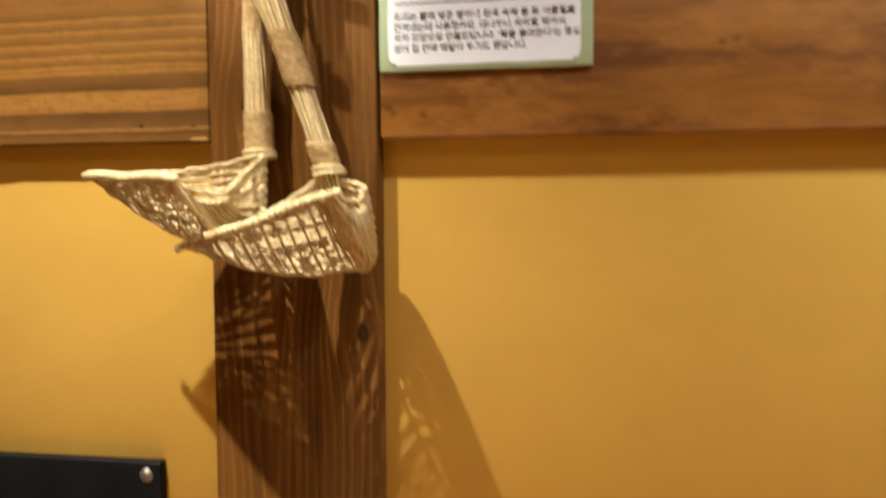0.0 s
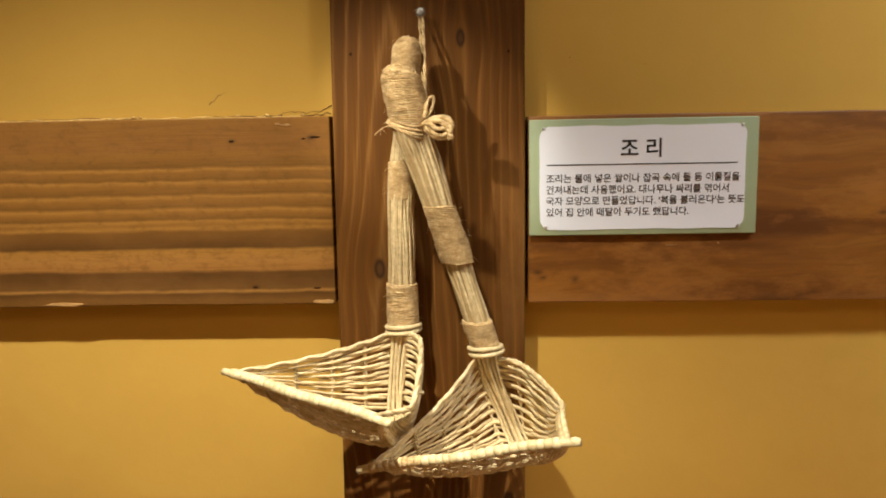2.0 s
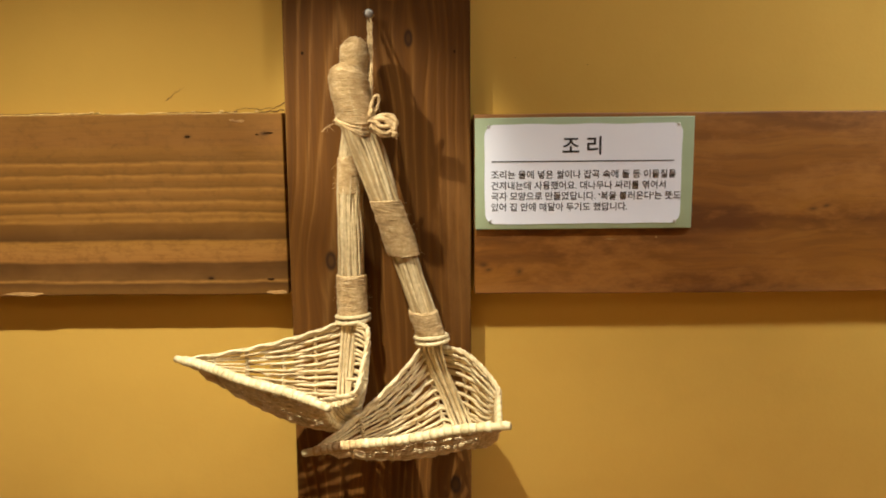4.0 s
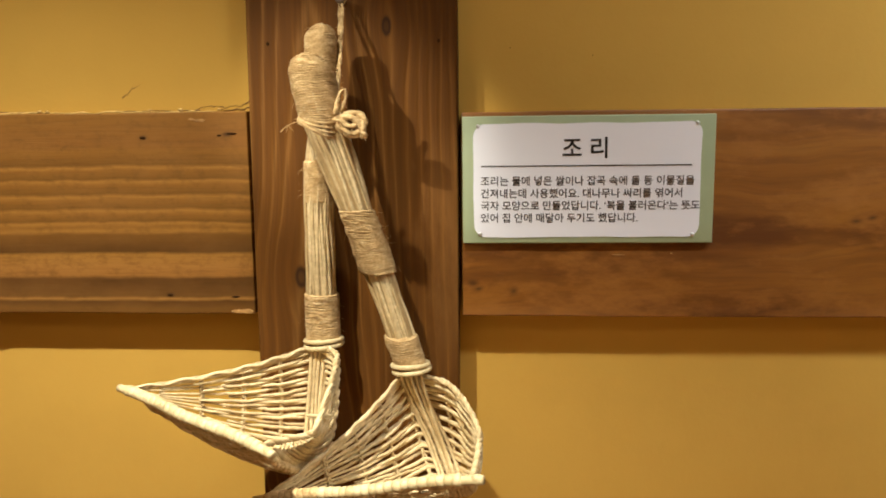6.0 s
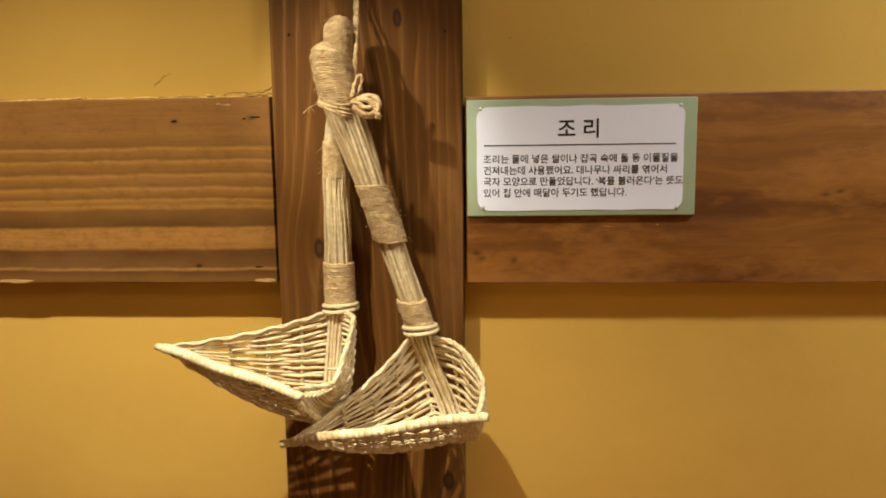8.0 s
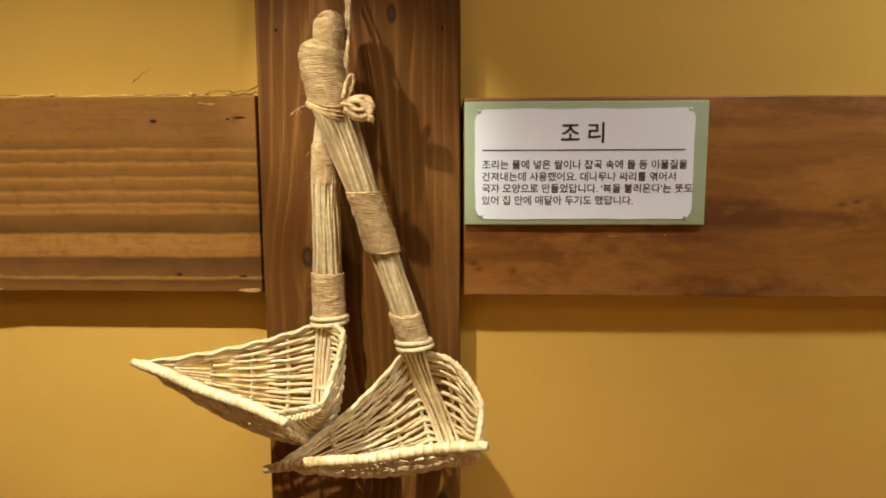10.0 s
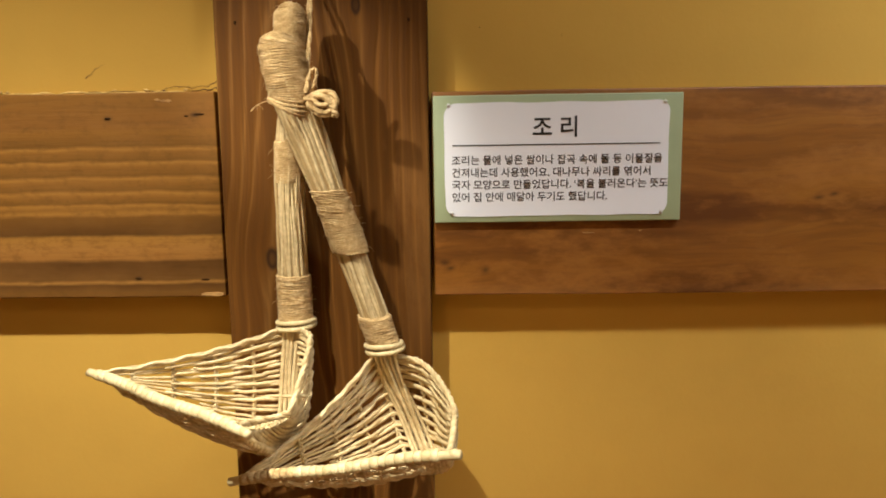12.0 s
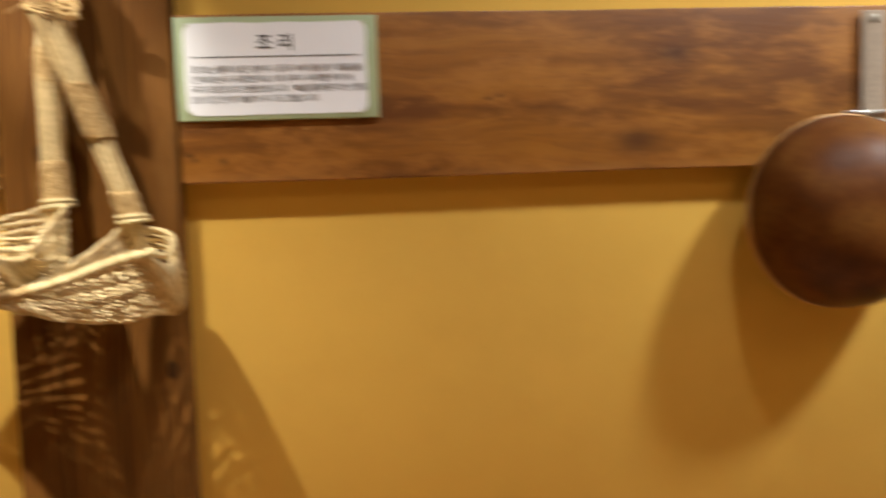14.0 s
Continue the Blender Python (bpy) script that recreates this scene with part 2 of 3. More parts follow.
def gourd_material():
    """Lacquered gourd skin: reddish brown with broad dark and tan clouds."""
    n = Nodes("brown_gourd")
    b = n.noise(n.pos, 13, 3, 0.55)
    f = n.noise(n.pos, 120, 3, 0.6)
    col = n.ramp(b, [(0.32, (0.042, 0.013, 0.003)), (0.50, (0.095, 0.029, 0.005)), (0.68, (0.145, 0.056, 0.011))])
    col = n.mix(n.ramp(f, [(0.36, (0.35, 0.35, 0.35)), (0.56, (0, 0, 0))]), col, (0.06, 0.016, 0.004))
    return n.finish(col, 0.46, f, 0.0003, spec=0.3)


M_PLASTER = plaster_material()
M_POST = post_material()
M_BEAM_L = left_beam_material()
M_BEAM_R = right_beam_material()
M_ROD = rod_material("peeled_willow", (0.46, 0.315, 0.135), (0.74, 0.585, 0.320))
M_RIM = rod_material("pale_willow_binding", (0.52, 0.39, 0.18), (0.69, 0.55, 0.295))
M_TWINE = twine_material()
M_GREEN = plain("pale_green_board", (0.36, 0.42, 0.24), 0.55, 0, 0.06, 30)
M_PAPER = plain("laminated_white_paper", (0.87, 0.875, 0.90), 0.28, 0, 0.015, 8)
M_INK = plain("black_ink", (0.012, 0.011, 0.010), 0.5)
M_STEEL = plain("zinc_steel", (0.30, 0.27, 0.22), 0.5, 1.0)
M_RUST = plain("dark_iron", (0.10, 0.075, 0.055), 0.6, 0.6)
M_BLACK = plain("black_lacquer_board", (0.004, 0.004, 0.004), 0.45, 0, 0.3, 12)
M_BLACK.node_tree.nodes["Principled BSDF"].inputs["Specular IOR Level"].default_value = 0.12
M_GAP = plain("dark_crack", (0.035, 0.016, 0.006), 1.0)
M_GAP.node_tree.nodes["Principled BSDF"].inputs["Specular IOR Level"].default_value = 0.0
M_CRACK = plain("old_plaster_crack", (0.13, 0.062, 0.016), 1.0)
M_SPLINT = plain("bare_pine_splinter", (0.38, 0.20, 0.055), 0.8, 0, 0.2, 200)
M_CREAM = plain("flaking_plaster_edge", (0.56, 0.36, 0.11), 0.9, 0, 0.3, 200)
M_GOURD = gourd_material()
M_GOURD.node_tree.nodes["Principled BSDF"].inputs["Specular IOR Level"].default_value = 0.12
M_PIN = plain("bright_pin_steel", (0.62, 0.60, 0.56), 0.4, 0.8)
M_RIMGOURD = plain("cut_gourd_edge", (0.42, 0.22, 0.07), 0.6)
M_STRAP = plain("grey_cloth_strap", (0.30, 0.225, 0.155), 0.85, 0, 0.15, 300)
# Unseen floor: its pale warm colour bounces spot light up under the baskets.
M_FLOOR = plain("pale_bounce_floor", (0.66, 0.43, 0.23), 0.45, 0, 0.12, 6)
M_CEIL = plain("wooden_ceiling", (0.45, 0.30, 0.17), 0.7, 0, 0.1, 8)


# ---- mesh builders ----
class Shape:
    """Vertices and faces, gathered before they become a mesh."""

    def __init__(self):
        self.v, self.f = [], []

    def tube(self, pts, radius, sides=6, flat=1.0, up=None):
        pts = [Vector(p) for p in pts]
        base, n = len(self.v), len(pts)
        side = None
        for i, p in enumerate(pts):
            t = (pts[min(i + 1, n - 1)] - pts[max(i - 1, 0)]).normalized()
            if side is None:
                ref = Vector(up) if up else (Vector((0, 0, 1)) if abs(t.z) < 0.9 else Vector((1, 0, 0)))
                side = t.cross(ref).normalized()
            else:
                side = (side - t * side.dot(t)).normalized()
            over = t.cross(side)
            r = radius[i] if isinstance(radius, (list, tuple)) else radius
            for k in range(sides):
                a = 2 * math.pi * k / sides
                self.v.append(tuple(p + side * (math.cos(a) * r) + over * (math.sin(a) * r * flat)))
        for i in range(n - 1):
            for k in range(sides):
                a, b = base + i * sides + k, base + i * sides + (k + 1) % sides
                self.f.append((a, b, b + sides, a + sides))
        self.f.append(tuple(base + k for k in reversed(range(sides))))
        self.f.append(tuple(base + (n - 1) * sides + k for k in range(sides)))
        return self

    def lathe(self, profile, centre, axis=(0, -1, 0), sides=24):
        """profile: (distance along the axis, radius) from one end to the other."""
        ax = Vector(axis).normalized()
        side = ax.cross(Vector((0, 0, 1)) if abs(ax.z) < 0.9 else Vector((1, 0, 0))).normalized()
        over = ax.cross(side)
        base = len(self.v)
        for d, r in profile:
            for k in range(sides):
                a = 2 * math.pi * k / sides
                self.v.append(tuple(Vector(centre) + ax * d + side * (math.cos(a) * r) + over * (math.sin(a) * r)))
        for i in range(len(profile) - 1):
            for k in range(sides):
                a, b = base + i * sides + k, base + i * sides + (k + 1) % sides
                self.f.append((a, b, b + sides, a + sides))
        self.f.append(tuple(base + k for k in reversed(range(sides))))
        self.f.append(tuple(base + (len(profile) - 1) * sides + k for k in range(sides)))
        return self


def finish_mesh(name, me, material, smooth):
    me.materials.append(material)
    me.polygons.foreach_set("use_smooth", [smooth] * len(me.polygons))
    me.update()
    return me


def part(name, shape, material, parent=None, label="", smooth=True):
    """Links a Shape or a bmesh as one mesh object under a thing or a part."""
    me = bpy.data.meshes.new(name)
    if isinstance(shape, Shape):
        me.from_pydata(shape.v, [], shape.f)
    else:
        shape.to_mesh(me)
        shape.free()
    ob = new(name, finish_mesh(name, me, material, smooth))
    if parent is not None:
        ob.parent = parent
        ob.matrix_parent_inverse = Matrix.Translation(-parent.location)
    if label:
        ob["label"] = label
    return ob


def thing(name, at, label, category, group="", kind=""):
    ob = new(name)
    ob.location = at
    ob.empty_display_size = 0.02
    return tagged(ob, label, category, group, kind)


def box(x0, x1, y0, y1, z0, z1, bevel=0.003, cuts=0, rough=0.0, seed=0):
    """A block with softened edges; cuts and rough give it a hand-sawn, uneven outline."""
    bm = bmesh.new()
    bmesh.ops.create_cube(bm, size=1)
    bmesh.ops.transform(bm, matrix=Matrix.LocRotScale(((x0 + x1) / 2, (y0 + y1) / 2, (z0 + z1) / 2), None, (x1 - x0, y1 - y0, z1 - z0)), verts=bm.verts)
    if bevel:
        bmesh.ops.bevel(bm, geom=list(bm.edges), offset=bevel, segments=2, profile=0.6, affect="EDGES")
    if cuts:
        longest = max(range(3), key=lambda a: (x1 - x0, y1 - y0, z1 - z0)[a])
        lo, hi = ((x0, x1), (y0, y1), (z0, z1))[longest]
        for i in range(1, cuts):
            co, no = [0, 0, 0], [0, 0, 0]
            co[longest], no[longest] = lo + (hi - lo) * i / cuts, 1
            bmesh.ops.bisect_plane(bm, geom=list(bm.verts) + list(bm.edges) + list(bm.faces), plane_co=co, plane_no=no)
        for v in bm.verts:
            s = v.co * 9 + Vector((seed, seed, seed))
            d = Vector((noise.noise(s), noise.noise(s + Vector((7, 0, 0))), noise.noise(s + Vector((0, 9, 0))))) * rough
            d += Vector((noise.noise(s * 6), noise.noise(s * 6 + Vector((7, 0, 0))), noise.noise(s * 6 + Vector((0, 9, 0))))) * rough * 0.5
            d[longest] = 0
            v.co += d
    return bm


def structure(name, bm, material, label, category):
    return tagged(part(name, bm, material), label, category, kind="structure")


# ---- the shell of the room ----
wall_north = structure("wall_north", box(-ROOM_X, ROOM_X, PLASTER, PLASTER + 0.12, 0, ROOM_Z, 0), M_PLASTER, "ochre yellow plastered wall between wooden timbers", "wall")
structure("wall_south", box(-ROOM_X, ROOM_X, ROOM_Y - 0.1, ROOM_Y, 0, ROOM_Z, 0), M_PLASTER, "plain ochre plastered wall", "wall")
structure("wall_west", box(-ROOM_X - 0.1, -ROOM_X, ROOM_Y - 0.1, PLASTER + 0.12, 0, ROOM_Z, 0), M_PLASTER, "plain ochre plastered wall", "wall")
structure("wall_east", box(ROOM_X, ROOM_X + 0.1, ROOM_Y - 0.1, PLASTER + 0.12, 0, ROOM_Z, 0), M_PLASTER, "plain ochre plastered wall", "wall")
structure("floor", box(-ROOM_X - 0.1, ROOM_X + 0.1, ROOM_Y - 0.1, PLASTER + 0.12, -0.1, 0, 0), M_FLOOR, "plain unseen floor, pale and warm to bounce lamp light", "floor")
structure("ceiling", box(-ROOM_X - 0.1, ROOM_X + 0.1, ROOM_Y - 0.1, PLASTER + 0.12, ROOM_Z, ROOM_Z + 0.1, 0), M_CEIL, "plain brown wooden ceiling", "ceiling")


def post():
    bm = box(-0.414, -0.2225, POST, PLASTER + 0.01, 0.0, ROOM_Z, 0.0022, 60, 0.0007, 3)
    for v in bm.verts:
        # the post is not quite plumb
        v.co.x += (1.45 - v.co.z) * (-0.003 if v.co.x > -0.32 else -0.006)
    return structure("post", bm, M_POST, "dark stained pine post with knots and upright grain", "post")


post()
beam_left = structure("beam_left", box(-ROOM_X, -0.4172, BEAM, PLASTER + 0.01, 1.419, 1.6105, 0.0016, 70, 0.0008, 11), M_BEAM_L, "brown pine rail with wavy horizontal grain bands", "beam")
beam_right = structure("beam_right", box(-0.2188, ROOM_X, BEAM, PLASTER + 0.01, 1.4175, 1.6075, 0.0018, 70, 0.0008, 23), M_BEAM_R, "reddish brown stained pine rail with knots", "beam")


def chips():
    """Pale splinters and scuffs on the rails, and specks on the plaster."""
    rng = random.Random(17)
    def chip(x, z, w, h, y, parent, material, name):
        loop = []
        for k in range(11):
            a = 2 * math.pi * k / 11
            r = rng.uniform(0.65, 1.1)
            loop.append((x + math.cos(a) * w * r, z + math.sin(a) * h * r))
        s = Shape()
        m = len(loop)
        s.v = [(a, y - 0.0009, b) for a, b in loop] + [(a + (a - x) * 0.12, y + 0.0012, b + (b - z) * 0.12) for a, b in loop]
        s.f = [tuple(range(m))[::-1]] + [(i, (i + 1) % m, (i + 1) % m + m, i + m) for i in range(m)]
        part(name, s, material, parent, smooth=False)
    chip(-0.430, 1.4215, 0.0115, 0.0022, BEAM, beam_left, M_SPLINT, "splinter")
    chip(-0.7, 1.4215, 0.022, 0.0018, BEAM, beam_left, M_SPLINT, "splinter")
    chip(-0.462, 1.6030, 0.0055, 0.0014, BEAM, beam_left, M_SPLINT, "scuff")
    chip(-0.470, 1.6040, 0.003, 0.001, BEAM, beam_left, M_SPLINT, "scuff")
    chip(-0.027, 1.4775, 0.0012, 0.0008, BEAM, beam_right, M_SPLINT, "scuff")
    chip(-0.075, 1.476, 0.006, 0.0005, BEAM, beam_right, M_SPLINT, "scuff")
    for x, z in ((-0.174, 1.666), (-0.098, 1.658)):
        chip(x, z, 0.0005, 0.0005, PLASTER, wall_north, M_GAP, "speck")


def wall_marks():
    """Nail holes, cracks in the plaster and its ragged edge along the top of the rail."""
    rng = random.Random(5)
    for x, z, w, h in [(-0.393, 1.6705, 0.0018, 0.0024), (-0.238, 1.6705, 0.0015, 0.0022), (-0.517, 1.5875, 0.004, 0.0016), (-0.432, 1.5905, 0.007, 0.0014), (-0.444, 1.589, 0.003, 0.0012), (-0.50, 1.4375, 0.004, 0.0013), (-0.436, 1.436, 0.006, 0.0013)]:
        y = POST if x > -0.41 else BEAM
        s = Shape().lathe([(-0.002, 0.5), (0.0006, 0.5), (0.0008, 0.3)], (0, 0, 0), (0, -1, 0), 10)
        s.v = [(x + vx * w * 1.4, y + vy, z + vz * h * 1.4) for vx, vy, vz in s.v]
        tagged(part("nail_hole", s, M_GAP), "small dark nail hole in the timber", "nail hole", "nail holes")
    def crack(pts, r):
        line = []
        for i in range(len(pts) - 1):
            for k in range(5):
                f = k / 5
                line.append((pts[i][0] + (pts[i + 1][0] - pts[i][0]) * f + rng.uniform(-1, 1) * 0.0009, PLASTER - 0.0001, pts[i][1] + (pts[i + 1][1] - pts[i][1]) * f + rng.uniform(-1, 1) * 0.0009))
        line.append((pts[-1][0], PLASTER - 0.0001, pts[-1][1]))
        part("crack", Shape().tube(line, [r * rng.uniform(0.4, 1.2) * (1 - 0.6 * i / len(line)) for i in range(len(line))], 5), M_CRACK, wall_north)
    crack([(-0.546, 1.625), (-0.541, 1.629), (-0.534, 1.635), (-0.527, 1.638)], 0.0004)
    crack([(-0.418, 1.622), (-0.430, 1.617), (-0.445, 1.615), (-0.460, 1.6165), (-0.475, 1.613)], 0.0006)
    crack([(-0.420, 1.615), (-0.428, 1.6135), (-0.438, 1.6125), (-0.452, 1.6125)], 0.0009)
    crack([(-0.47, 1.6125), (-0.51, 1.6130), (-0.56, 1.6122)], 0.0006)
    crack([(-0.62, 1.6125), (-0.68, 1.6130), (-0.76, 1.6122)], 0.0008)
    line = []
    x = -0.90
    while x < -0.42:
        line.append((x, BEAM + 0.006 + rng.uniform(-1, 1) * 0.002, 1.6112 + rng.uniform(-1, 1) * 0.0009))
        x += rng.uniform(0.004, 0.011)
    part("plaster_edge", Shape().tube(line, [rng.uniform(0.0004, 0.0013) for _ in line], 5), M_CREAM, wall_north, "ragged pale plaster edge")
    for i in range(5):
        x = rng.uniform(-0.62, -0.43)
        s = Shape().lathe([(-0.0012, 0.3), (0.0, 1.0), (0.001, 0.5)], (0, 0, 0), (0, -1, 0), 7)
        w = rng.uniform(0.0015, 0.004)
        s.v = [(x + a * w * rng.uniform(0.7, 1.3), BEAM + 0.004 + b, 1.6128 + c * w * 0.5) for a, b, c in s.v]
        part("flake", s, M_CREAM, wall_north)


chips()
wall_marks()


# ---- the sign ----
def text_mesh(body, x0, x1, z, size, y, parent, bold=0.005, name="writing"):
    """A line of writing, laid flat on the paper from x0 to x1 with its middle at z."""
    cu = bpy.data.curves.new(name, "FONT")
    cu.body, cu.size = body, size
    cu.resolution_u = 3
    cu.offset = size * bold
    tmp = new(name, cu)
    bpy.context.view_layer.update()
    me = bpy.data.meshes.new_from_object(tmp.evaluated_get(bpy.context.evaluated_depsgraph_get()))
    bpy.data.objects.remove(tmp)
    co = np.empty(len(me.vertices) * 3)
    me.vertices.foreach_get("co", co)
    co = co.reshape(-1, 3)
    lo, hi = co.min(0), co.max(0)
    k = (x1 - x0) / (hi[0] - lo[0])
    out = np.empty_like(co)
    out[:, 0] = x0 + (co[:, 0] - lo[0]) * k
    out[:, 1] = y
    out[:, 2] = z + (co[:, 1] - (lo[1] + hi[1]) / 2) * k
    me.vertices.foreach_set("co", out.ravel())
    me.materials.clear()
    ob = new(name, finish_mesh(name, me, M_INK, False))
    ob.parent = parent
    ob.matrix_parent_inverse = Matrix.Translation(-parent.location)
    return ob


def sign():
    root = thing("sign", (-0.105, BEAM, 1.488), "white laminated label on a pale green board, tacked to the rail", "sign")
    bm = box(-0.2178, 0.0080, 0.8605, BEAM + 0.001, 1.4877, 1.6035, 0.0012, 12, 0.0003, 31)
    part("board", bm, M_GREEN, root, "pale green painted board")
    # the paper: rounded corners, edges cut by hand
    x0, x1, z0, z1, r = -0.2075, -0.0045, 1.4935, 1.5965, 0.011
    loop = []
    for cx, cz, a0 in ((x1 - r, z1 - r, 0), (x0 + r, z1 - r, 90), (x0 + r, z0 + r, 180), (x1 - r, z0 + r, 270)):
        for k in range(9):
            a = radians(a0 + k * 11.25)
            loop.append((cx + math.cos(a) * r, cz + math.sin(a) * r))
    dense = []
    for i, (a, b) in enumerate(zip(loop, loop[1:] + loop[:1])):
        m = max(1, int(math.dist(a, b) / 0.006))
        for k in range(m):
            f = k / m
            x, z = a[0] + (b[0] - a[0]) * f, a[1] + (b[1] - a[1]) * f
            d = 0.0011 * noise.noise(Vector((x * 26, z * 26, 4)))
            dense.append((x + d, z + d))
    s = Shape()
    m = len(dense)
    s.v = [(x, 0.8596, z) for x, z in dense] + [(x, 0.8606, z) for x, z in dense]
    s.f = [tuple(range(m))[::-1]] + [(i, (i + 1) % m, (i + 1) % m + m, i + m) for i in range(m)]
    paper = part("paper", s, M_PAPER, root, "glossy laminated white paper", smooth=False)
    y = 0.8592
    text_mesh("조 리", -0.1275, -0.0875, 1.5745, 0.02, y, paper, 0.013)
    part("rule", box(-0.2005, -0.0125, y, y + 0.0002, 1.5580, 1.5590, 0), M_INK, paper, smooth=False)
    for body, right, z in (("조리는 물에 넣은 쌀이나 잡곡 속에 돌 등 이물질을", -0.0100, 1.5450),
                           ("건져내는데 사용했어요. 대나무나 싸리를 엮어서", -0.0205, 1.5337),
                           ("국자 모양으로 만들었답니다. ‘복을 불러온다’는 뜻도", -0.0045, 1.5226),
                           ("있어 집 안에 매달아 두기도 했답니다.", -0.0595, 1.5113)):
        text_mesh(body, -0.2010, right, z, 0.01, y, paper)
    for x, z in ((-0.2035, 1.5945), (-0.0085, 1.5955), (-0.0100, 1.4955), (-0.2015, 1.4965)):
        part("tack", Shape().lathe([(-0.002, 0.0012), (0.0004, 0.0018), (0.0010, 0.0014), (0.0013, 0.0005)], (x, 0.8596, z), (0, -1, 0), 10), M_PIN, root, "small steel nail head")


sign()


# ---- the two rice strainers ----
def bez(a, b, c, t):
    a, b, c = Vector(a), Vector(b), Vector(c)
    return a * (1 - t) ** 2 + b * (2 * t * (1 - t)) + c * t * t


def polyline(points):
    """A function of z along a handle's axis."""
    pts = sorted(points, key=lambda p: p[2])
    def at(z):
        for p, q in zip(pts, pts[1:]):
            if z <= q[2] or q is pts[-1]:
                f = (z - p[2]) / (q[2] - p[2])
                return Vector((p[0] + (q[0] - p[0]) * f, p[1] + (q[1] - p[1]) * f, z))
    return at


def coil(axis, z0, z1, radius, rng, strand=0.00094, pitch=0.00165, dome=False):
    """Twine wound round a handle from z0 up to z1; radius is a function of z."""
    s = Shape()
    turns = int((z1 - z0) / pitch)
    pts, n = [], 15
    tilt = rng.uniform(-0.1, 0.1)
    for i in range(turns * n + 1):
        z = z0 + (z1 - z0) * i / (turns * n)
        a = 2 * math.pi * i / n
        r = radius(z) + 0.0009 * noise.noise(Vector((math.cos(a) * 2, math.sin(a) * 2, z * 500)))
        c = axis(z)
        zz = 0.0030 * min(1.0, radius(z) / radius(z0)) ** 3 * noise.noise(Vector((math.cos(a) * 1.3, math.sin(a) * 1.3, z * 130))) + tilt * r * math.cos(a)
        pts.append(c + Vector((math.cos(a) * r, math.sin(a) * r, zz)))
    s.tube(pts, [strand * (1 + 0.25 * noise.noise(p * 400)) for p in pts], 5)
    over = []
    for i in range(turns * n + 1):
        z = z0 + 0.001 + (z1 - z0 - 0.002) * i / (turns * n)
        a = -2 * math.pi * i / n
        r = radius(z) + 0.0005 + 0.0006 * noise.noise(Vector((math.cos(a) * 2, math.sin(a) * 2, z * 300 + 5)))
        lean = min(1.0, radius(z) / radius(z0)) ** 3 * min(1.0, (z - z0) / 0.006, (z1 - z) / 0.006)
        over.append(axis(z) + Vector((math.cos(a) * r, math.sin(a) * r, lean * (0.22 * r * math.sin(a + z * 90) + 0.002 * noise.noise(Vector((math.cos(a), math.sin(a), z * 150 + 9)))))))
    s.tube(over, [strand * 0.62 * (1 + 0.3 * noise.noise(p * 500)) for p in over], 5)
    # stray fibres
    for _ in range(int(turns * 1.6)):
        p = pts[rng.randrange(len(pts))]
        out = (p - axis(p.z)).normalized()
        side = Vector((rng.uniform(-1, 1), rng.uniform(-1, 1), rng.uniform(-0.7, 0.7)))
        s.tube([p, p + out * 0.0018 + side * 0.002, p + out * rng.uniform(0.001, 0.0035) + side * 0.0055 + Vector((0, 0, rng.uniform(-0.003, 0.001)))], [0.00014, 0.00011, 0.00006], 3)
    # the wad under the winding
    s.lathe([(0, radius(z0))] + [((z1 - z0) * k / 10, radius(z0 + (z1 - z0) * k / 10) - 0.0004) for k in range(1, 11)], (0, 0, 0), (0, 0, 1), 14)
    m = 14 * 11
    for q in range(len(s.v) - m, len(s.v)):
        x, y, z = s.v[q]
        c = axis(z0 + z)
        s.v[q] = (c.x + x, c.y + y, z0 + z)
    return s


